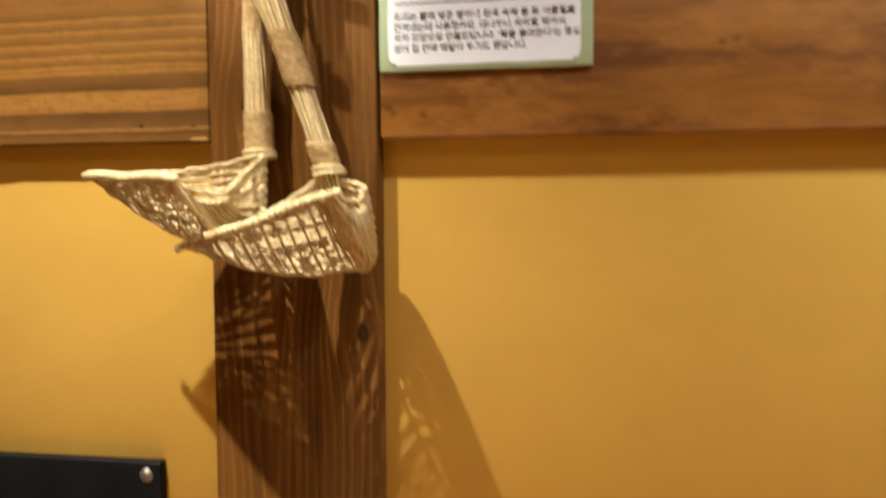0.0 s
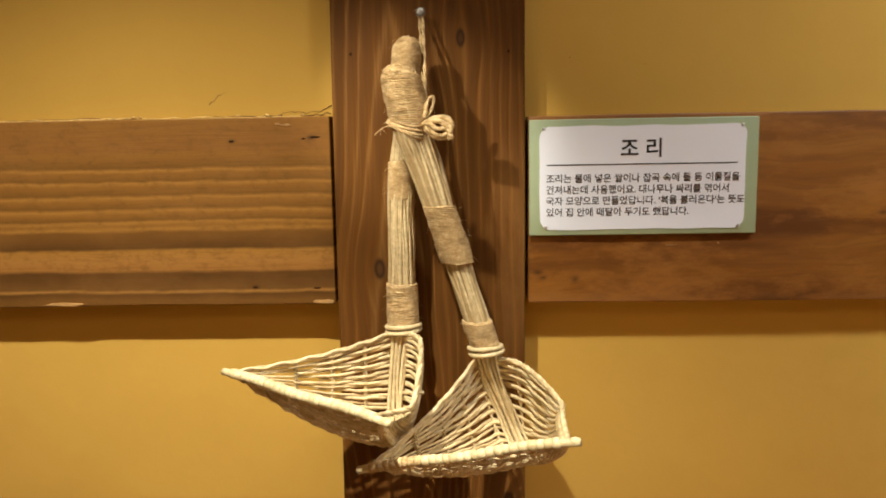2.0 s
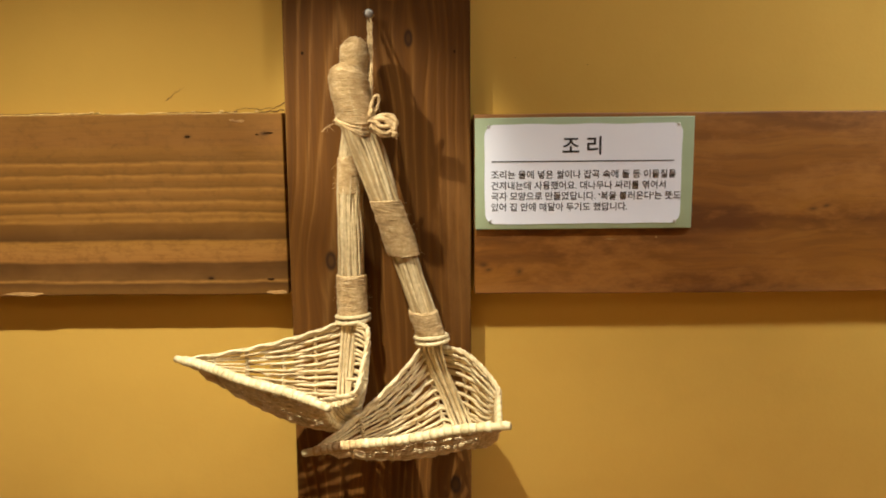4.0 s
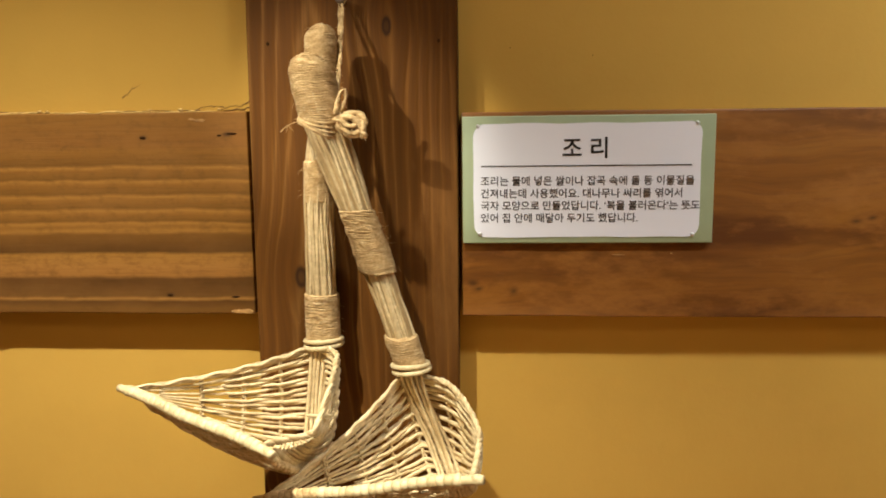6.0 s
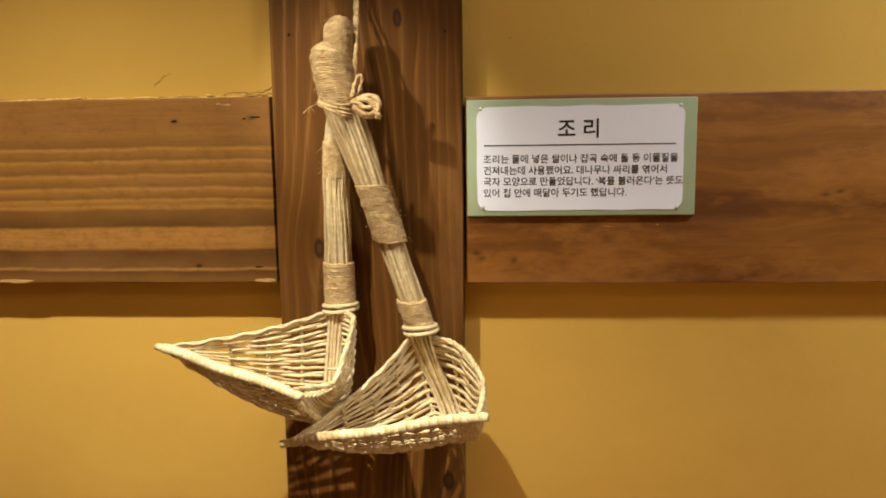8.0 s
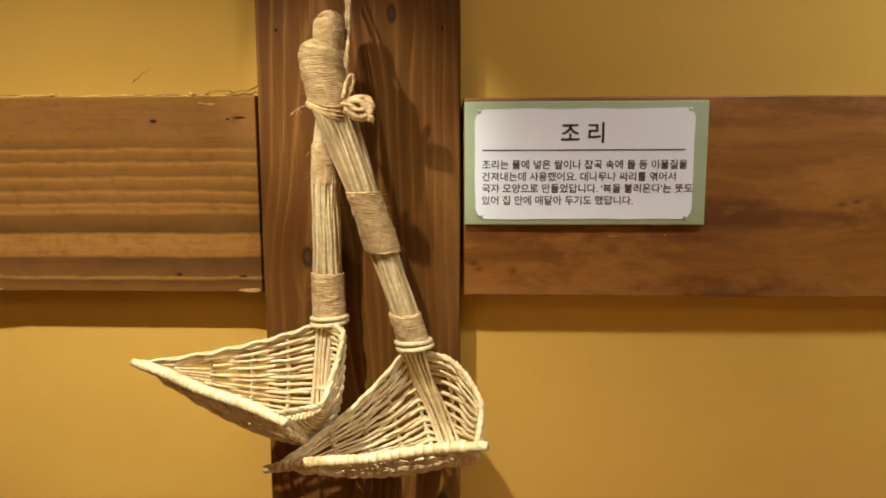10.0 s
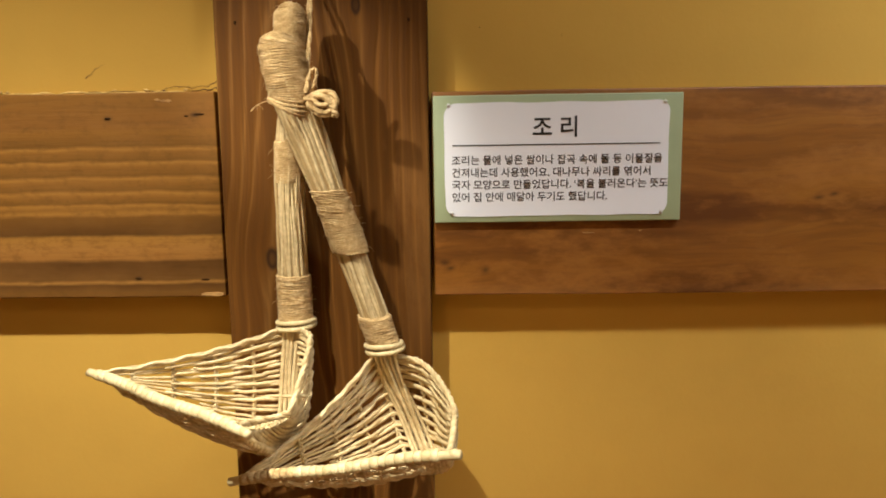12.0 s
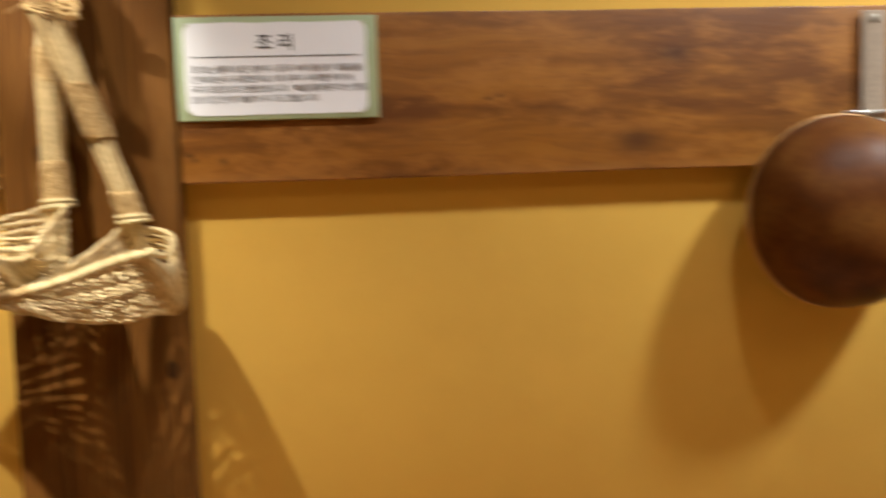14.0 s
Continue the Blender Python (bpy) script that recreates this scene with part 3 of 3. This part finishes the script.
def strainer(root, axis, top, ring_z, thick, wraps, head, L, R, S, H, depth, seed, spread, shaded_end, lead, bulge, lobe, fill, veer, lean, early, shut, skew):
    """A willow rice strainer: a bundle of rods for the handle, fanned out and woven into a three-cornered scoop.
    L, R: ends of the front rod; S: the short side's upper corner; H: where the handle meets the scoop."""
    rng = random.Random(seed)
    L, R, S, H = Vector(L), Vector(R), Vector(S), Vector(H)
    us = 0.64

    def back(u):
        if u < us:
            t = u / us
            return bez(L, (L + H) / 2 + Vector((0.006, 0.010, -0.011)), H + Vector((-0.010, 0, 0)), t)
        t = (u - us) / (1 - us)
        return bez(H + Vector((-0.010 + 0.02 * min(1, t * 3), 0, 0)), (H + S) / 2 + Vector(lobe), S, t)

    def front(u):
        return L.lerp(R, u / us * lead if u < us else lead + (1 - lead) * (u - us) / (1 - us))

    def surf(u, v):
        u = max(0.0, min(1.0, u))
        p = back(u).lerp(front(u), v)
        grow = 1 - (1 - u) ** fill
        close = min(1.0, math.sqrt(max(0.0, 1 - u) / (shut[0] + shut[1] * v)))
        close = close * (2 - close) * 0.85 + 0.15 * close
        arch = max(0.0, math.sin(math.pi * v ** skew))
        d = depth * grow * close * arch ** 0.72
        # the bowl leans back and swells to the short side as it deepens
        out = Vector((0.006 * (u - 0.3), lean * (early + (1 - early) * u * u), 0)) * (d / depth) + Vector((bulge, 0, -0.2 * bulge)) * (u ** 5 * arch)
        return p + Vector((0, 0, -d)) + out

    def normal(u, v):
        e = 0.004
        a = surf(u + e, v) - surf(u - e, v)
        b = surf(u, min(1, v + e)) - surf(u, max(0, v - e))
        n = a.cross(b)
        return n.normalized() if n.length > 1e-9 else Vector((0, 0, 1))

    # even steps round the bowl
    vs, total = [0.0], 0.0
    table = []
    prev = surf(0.6, 0)
    for i in range(1, 201):
        p = surf(0.6, i / 200)
        total += (p - prev).length
        table.append((total, i / 200))
        prev = p
    count = 56
    def v_at(f):
        for d, v in table:
            if d >= f * total:
                return v
        return 1.0
    sparse = [0.10, 0.22, 0.36, 0.50, 0.64, 0.76, 0.88, 1.0]
    dense = [0.05 + 0.95 * k / 17 for k in range(18)]

    def phase(u, marks):
        lo = 0.0
        for i, c in enumerate(marks):
            if u <= c:
                return i + (u - lo) / (c - lo)
            lo = c
        return len(marks)

    # bound edges: the long back edge, and the folded short side
    edge = Shape()
    for twin in range(3):
        pts = [surf(u, 0.0) + Vector((0, -0.0008 * twin, 0.0012 * math.sin(u * 60 + twin * 2.1) + 0.0006 * twin)) for u in [k / 40 * 0.64 for k in range(41)]]
        edge.tube(pts, [0.0011 + 0.0006 * min(1, k / 12) for k in range(41)], 6)
        pts = [surf(0.64 + 0.36 * k / 30, 0.0) + Vector((0.0010 * math.cos(k * 1.1 + twin * 2.1), 0.0012 * twin, 0.0014 * math.sin(k * 1.1 + twin * 2.1))) for k in range(31)]
        pts += [surf(0.999, k / 24) + Vector((0.0012 * math.cos(k * 1.2 + twin * 2.1), 0, 0.0014 * math.sin(k * 1.2 + twin * 2.1))) for k in range(1, 25)]
        edge.tube(pts, 0.0017, 6)
    basket = part("basket", edge, M_ROD, root, "openly woven willow scoop")
    for i in range(count):
        f = (i + 0.5) / count + rng.uniform(-0.005, 0.005)
        marks = sparse if f < 0.5 else dense
        u0 = (0.015, 0.19, 0.07, 0.28)[i % 4] + rng.uniform(0, 0.04)
        pts, rad = [], []
        fat = rng.uniform(0.0015, 0.0020) if f < 0.5 else rng.uniform(0.0015, 0.0019)
        steps = 58 if f < 0.5 else 90
        sway = rng.uniform(0, 6)
        for k in range(steps + 1):
            u = u0 + (0.995 - u0) * k / steps
            v = v_at(max(0.012, min(0.988, f + 0.006 * math.sin(u * 5 + sway))))
            a = (0.0015 if f < 0.5 else 0.0014) * math.cos(math.pi * (phase(u, marks) + i))
            pts.append(surf(u, v) + normal(u, v) * a + Vector((0, 0, rng.uniform(-1, 1) * 0.0002)))
            rad.append(fat * (0.45 + 0.55 * min(1, u * 1.9)))
        part("weave_strand", Shape().tube(pts, rad, 6), M_ROD, basket)
    for j, c in enumerate(sparse[:-1] + dense[:-1]):
        near = j >= len(sparse) - 1
        for twin in ((0,) if near else (0, 1)):
            pts = []
            for k in range(45):
                f = (0.46 + 0.53 * k / 44) if near else (0.01 + 0.5 * k / 44)
                v = v_at(f)
                u = c + 0.007 * (twin - 0.5)
                a = 0.0019 * math.cos(math.pi * (f * count - 0.5 + j + twin))
                pts.append(surf(u, v) + normal(u, v) * a)
            part("cross_strand", Shape().tube(pts, 0.0013 if near else 0.0012, 5), M_ROD, basket)
    # the handle: a tight bundle of thin rods
    n = 46
    z_stop = top - 0.012
    for i in range(n):
        a = 2 * math.pi * i / n * 3.0 + rng.uniform(-0.12, 0.12)
        q = rng.uniform(0.86, 1.0) if i % 5 else rng.uniform(0.3, 0.6)
        lag = rng.uniform(0, 6)
        pts = []
        for k in range(25):
            z = z_stop + (ring_z + 0.001 - z_stop) * k / 24
            r = thick(z) * (q + 0.05 * math.sin(z * 70 + lag))
            aa = a + 0.16 * math.sin(z * 24 + lag)
            pts.append(axis(z) + Vector((math.cos(aa) * r, math.sin(aa) * r, 0)))
        part("handle_rod", Shape().tube(pts, rng.uniform(0.0011, 0.0017), 5), M_ROD, root)
    # the inner rods, packed tight
    inner = []
    for k in range(25):
        z = z_stop + (ring_z + 0.001 - z_stop) * k / 24
        inner.append((axis(z), thick(z) * 0.93))
    part("handle_core", Shape().tube([c for c, r in inner], [r for c, r in inner], 18), M_ROD, root)
    # the thicker rods that run on below the collar and fan out inside the bowl
    n = 10
    for i in range(n):
        w = -1 + 2 * (i + 0.5) / n
        first = axis(ring_z + 0.004) + Vector((w * thick(ring_z) * 0.95, -math.sqrt(max(0.05, 1 - w * w)) * thick(ring_z) * (0.9 if i % 2 else 0.35), 0))
        reach = rng.uniform(0.36, 0.52)
        wander = rng.uniform(-0.012, 0.012)
        pts = [first]
        for k in range(1, 17):
            f = k / 16
            v = v_at(reach * f)
            u = us + w * (0.022 + (spread - 0.022) * f * f) + (wander + veer) * f
            p = surf(u, v) + Vector((0, -0.0030 - 0.0030 * (i % 2), 0.0016))
            pts.append(Vector(first + Vector((0, 0, -0.035 * f))).lerp(p, min(1, f * 2.0)))
        part("spine_rod", Shape().tube(pts, [rng.uniform(0.0014, 0.0020)] * len(pts), 6), M_ROD, root)
    # the front rod, bound with split willow
    rod = part("rim_rod", Shape().tube([L.lerp(R, k / 20) + Vector((0, 0, 0.001 * math.sin(k * 0.5))) for k in range(-1, 22)], 0.0034, 10), M_RIM, root)
    length = (R - L).length
    ax = (R - L).normalized()
    d = 0.002
    k = 0
    while d < length * 0.955:
        w = rng.uniform(0.0055, 0.0085)
        rr = 0.0047 + rng.uniform(-0.0003, 0.0004)
        prof = [(0, 0.0034), (0.0006, rr * 0.94), (w * 0.5, rr), (w - 0.0008, rr * 0.95), (w - 0.0001, 0.0034)]
        c = L.lerp(R, d / length) + Vector((0, 0, 0.001 * math.sin(d / length * 10)))
        tilted = (ax + Vector((0.10, 0.05, 0.05))).normalized()
        # The first bindings are browner twine; the other strainer's shadow is in that colour.
        part("binding", Shape().lathe(prof, c, tilted, 12), M_TWINE if d < shaded_end * length else M_RIM, rod)
        d += w * 0.97
        k += 1
    part("rod_end", Shape().lathe([(0, 0.0030), (0.003, 0.0036), (0.0055, 0.0034), (0.006, 0.002)], R + ax * 0.001, ax, 10), M_RIM, rod)
    # windings of twine, and the collar at the scoop
    for z0, z1, r0 in wraps:
        part("twine_winding", coil(axis, z0, z1, lambda z: r0, rng), M_TWINE, root, "rough jute twine winding")
    z0, z1, r0 = head
    def round_head(z):
        f = max(0.0, (z - (z1 - r0 * 1.1)) / (r0 * 1.1))
        return r0 * math.sqrt(max(0.02, 1 - f * f)) * (0.96 + 0.04 * min(1.0, (z - z0) / 0.03))
    part("wrapped_head", coil(axis, z0, z1, round_head, rng), M_TWINE, root, "handle end wound in jute twine")
    for k in range(2):
        pts = []
        for q in range(25):
            a = 2 * math.pi * q / 24
            r = thick(ring_z) + 0.0042
            c = axis(ring_z + 0.0045 * k)
            pts.append(c + Vector((math.cos(a) * r, math.sin(a) * r, 0.0016 * math.cos(a + k))))
        part("collar_ring", Shape().tube(pts, 0.0023, 8), M_RIM, root)


A_AXIS = polyline([(-0.3455, 0.835, 1.36), (-0.3455, 0.836, 1.400), (-0.346, 0.836, 1.426), (-0.3435, 0.828, 1.548), (-0.337, 0.818, 1.62), (-0.333, 0.811, 1.70)])
B_AXIS = polyline([(-0.2585, 0.822, 1.36), (-0.2640, 0.822, 1.382), (-0.2985, 0.8135, 1.4964), (-0.3310, 0.795, 1.60), (-0.344, 0.786, 1.67)])

strainer_a = thing("rice_strainer", (-0.345, 0.84, 1.30), "upright woven willow rice strainer with twine windings, hung on the post", "strainer", "hanging rice strainers")
strainer(strainer_a, A_AXIS, 1.676, 1.398, lambda z: 0.0125 if z < 1.53 else 0.0125 - 0.0035 * min(1, (z - 1.53) / 0.06),
         [(1.5300, 1.5665, 0.0126), (1.4045, 1.4460, 0.0150)], (1.612, 1.681, 0.0128),
         (-0.4997, 0.7595, 1.3783), (-0.3502, 0.6520, 1.3714), (-0.3295, 0.719, 1.3604), (-0.3455, 0.832, 1.396), 0.0977, 41, 0.055, 0.0, 0.97, -0.015, (0.0193, 0.0189, 0.0274), 2.13, 0.0, 0.088, 0.72, (0.030, 0.911), 1.218)
part("tie_strand", Shape().tube([(-0.3405, 0.742, 1.3640), (-0.331, 0.737, 1.3655), (-0.3215, 0.742, 1.3640)], 0.0015, 6), M_RIM, strainer_a)
strainer_b = thing("rice_strainer", (-0.27, 0.83, 1.28), "slanting woven willow rice strainer tied over another, its rim end browned for shade", "strainer", "hanging rice strainers")
strainer(strainer_b, B_AXIS, 1.648, 1.379, lambda z: 0.0118 + 0.0045 * max(0, min(1, (z - 1.50) / 0.08)),
         [(1.4690, 1.5240, 0.0150), (1.3860, 1.4110, 0.0140)], (1.598, 1.655, 0.0180),
         (-0.3690, 0.7052, 1.3090), (-0.2045, 0.6434, 1.3560), (-0.2005, 0.722, 1.3585), (-0.2625, 0.820, 1.374), 0.0938, 42, 0.060, 0.29, 0.90, 0.000, (0.0115, 0.0666, -0.0023), 2.11, 0.10, 0.089, 0.89, (0.036, 0.792), 1.055)


# ---- the cord that hangs them, its bow, and the nail ----
def cord():
    rng = random.Random(9)
    root = thing("twine_hanger", (-0.3227, POST, 1.70), "jute cord looped over a nail and tied in a bow", "twine")
    def twine(pts, r=0.0013, name="cord_strand"):
        s = Shape()
        for tw in range(2):
            path = []
            for i, p in enumerate(pts):
                a = i * 0.9 + tw * math.pi
                path.append(Vector(p) + Vector((math.cos(a), math.sin(a), 0)) * r * 0.55)
            s.tube(path, r * 0.8, 5)
        for _ in range(len(pts) // 2):
            p = Vector(pts[rng.randrange(len(pts))])
            d = Vector((rng.uniform(-1, 1), rng.uniform(-1, 0.2), rng.uniform(-1, 1))) * 0.005
            s.tube([p, p + d * 0.5, p + d + Vector((0, 0, -0.001))], [0.0002, 0.00016, 0.0001], 3)
        part(name, s, M_TWINE, root)
    nail = Vector((-0.3225, POST - 0.012, 1.7055))
    knot = Vector((-0.3185, 0.776, 1.602))
    def line(a, b, sag=0.0, n=26, push=(0, 0, 0)):
        a, b = Vector(a), Vector(b)
        return [bez(a, (a + b) / 2 + Vector(push), b, k / n) for k in range(n + 1)]
    twine(line(nail + Vector((0.0016, -0.002, 0.001)), knot + Vector((0.002, 0, 0.004)), push=(0.001, 0.006, 0)))
    twine(line(nail + Vector((-0.0016, 0.002, 0.001)), knot + Vector((0.0005, 0.004, 0.004)), push=(0.0005, 0.010, 0)))
    twine([nail + Vector((math.cos(a) * 0.0030, 0, math.sin(a) * 0.0030)) for a in [k * 0.3 for k in range(22)]])
    # turns round both handles
    for k in range(3):
        c = Vector((-0.334, 0.812, 1.593 + 0.0026 * k))
        pts = []
        for q in range(41):
            a = 2 * math.pi * q / 40
            pts.append(c + Vector((math.cos(a) * (0.0185 + 0.001 * (k % 2)), math.sin(a) * 0.040, -0.006 * math.cos(a) + 0.0015 * math.sin(2 * a + k))))
        twine(pts, 0.0014, "cord_turn")
    # bow: two loops and a tail
    def teardrop(start, way, width, upward, n=30):
        pts = []
        for q in range(n + 1):
            a = 2 * math.pi * q / n
            f = (1 - math.cos(a)) / 2
            pts.append(Vector(start) + Vector(way) * f + Vector(upward) * (math.sin(a) * width * math.sqrt(f + 0.02)))
        return pts
    for way, width, up, r in (((0.025, -0.004, -0.003), 0.0105, (0.15, 0.25, 1), 0.0027), ((0.021, -0.003, -0.007), 0.0090, (0.2, -0.3, 1), 0.0030), ((0.022, -0.002, 0.001), 0.0065, (0.1, 0.5, 1), 0.0026)):
        twine(teardrop((-0.3190, 0.784, 1.6005), way, width, up), r, "bow_loop")
    twine(teardrop((-0.3165, 0.785, 1.6035), (0.006, -0.002, 0.022), 0.0035, (1, 0.3, 0)), 0.0012, "bow_loop")
    twine([Vector((-0.318, 0.781, 1.6012)) + Vector((0.0025 * k, -0.0006 * k, -0.0008 * k + 0.0012 * math.sin(k))) for k in range(8)], 0.0022, "knot")
    twine(line((-0.300, 0.780, 1.597), (-0.2945, 0.779, 1.587), n=8, push=(0.003, 0, 0)), 0.0026, "cord_end")
    twine(line((-0.349, 0.778, 1.600), (-0.362, 0.776, 1.592), n=8, push=(-0.002, 0, 0.002)), 0.0004, "cord_end")
    hook = thing("nail", (nail.x, POST, nail.z), "zinc nail driven into the post", "nail")
    part("shank", Shape().tube([(nail.x, POST + 0.004, nail.z - 0.001), (nail.x, POST - 0.017, nail.z + 0.001)], 0.0019, 8), M_STEEL, hook)
    part("head", Shape().lathe([(0, 0.0020), (0.0006, 0.0046), (0.0018, 0.0048), (0.0026, 0.0030), (0.0028, 0.001)], (nail.x, POST - 0.016, nail.z + 0.001), (0, -1, 0.05), 14), M_STEEL, hook, "domed zinc nail head")


cord()


# ---- the gourd dipper and its strap ----
def gourd():
    root = thing("gourd_bowl", (0.56, 0.85, 1.24), "satin dark brown gourd bowl hanging against the rail", "gourd bowl")
    rad, n = 0.117, 18
    prof = [(-0.006, rad * 0.955)] + [(rad * 0.86 * math.sin(k / n * math.pi / 2), rad * max(0.02, math.cos(k / n * math.pi / 2)) ** 0.86) for k in range(n + 1)]
    s = Shape().lathe(prof, (0.56, 0.848, 1.359), (0, -1, 0), 48)
    s.v = [tuple(Vector(v) + Vector((noise.noise(Vector(v) * 9), 0, noise.noise(Vector(v) * 9 + Vector((5, 5, 5))))) * 0.003) for v in s.v]
    part("bowl", s, M_GOURD, root)
    pts = [(0.56 + math.cos(a) * rad * 0.985, 0.850, 1.359 + math.sin(a) * rad * 0.985) for a in [2 * math.pi * k / 60 for k in range(61)]]
    part("rim", Shape().tube(pts, 0.0032, 6), M_RIMGOURD, root, "paler cut rim")
    strap = thing("hanging_strap", (0.60, BEAM, 1.47), "pale grey cloth strap fixed to the rail", "strap")
    bm = box(0.592, 0.624, 0.858, 0.8615, 1.462, 1.600, 0.001, 10, 0.0006, 3)
    part("band", bm, M_STRAP, strap)
    for z in (1.4665, 1.4785):
        part("buckle_bar", Shape().tube([(0.570, 0.860, z), (0.576, 0.855, z), (0.600, 0.8545, z), (0.630, 0.855, z)], 0.0016, 6), M_PIN, strap, "thin steel buckle bar")
    part("pin", Shape().lathe([(-0.006, 0.002), (0, 0.002), (0.0005, 0.0055), (0.002, 0.004), (0.0024, 0.001)], (0.6065, 0.858, 1.590), (0, -1, 0), 12), M_STEEL, strap)


gourd()


# ---- the black board low on the wall ----
def black_board():
    root = thing("black_board", (-0.80, PLASTER, 0.72), "glossy black board bolted low on the plaster", "board")
    part("panel", box(-1.10, -0.497, 0.878, PLASTER + 0.001, 0.72, 1.0415, 0.0015), M_BLACK, root)
    for x, z in ((-0.515, 1.0255), (-1.082, 1.0255), (-0.515, 0.737), (-1.082, 0.737)):
        bolt = part("bolt", Shape().lathe([(-0.004, 0.0055), (0.001, 0.0068), (0.0022, 0.0066), (0.0032, 0.0050), (0.0036, 0.002)], (x, 0.878, z), (0, -1, 0), 18), M_STEEL, root, "domed steel bolt")
        part("washer", Shape().lathe([(-0.003, 0.0085), (0.0006, 0.0085), (0.0009, 0.0075)], (x, 0.878, z), (0, -1, 0), 18), M_STEEL, bolt)


black_board()
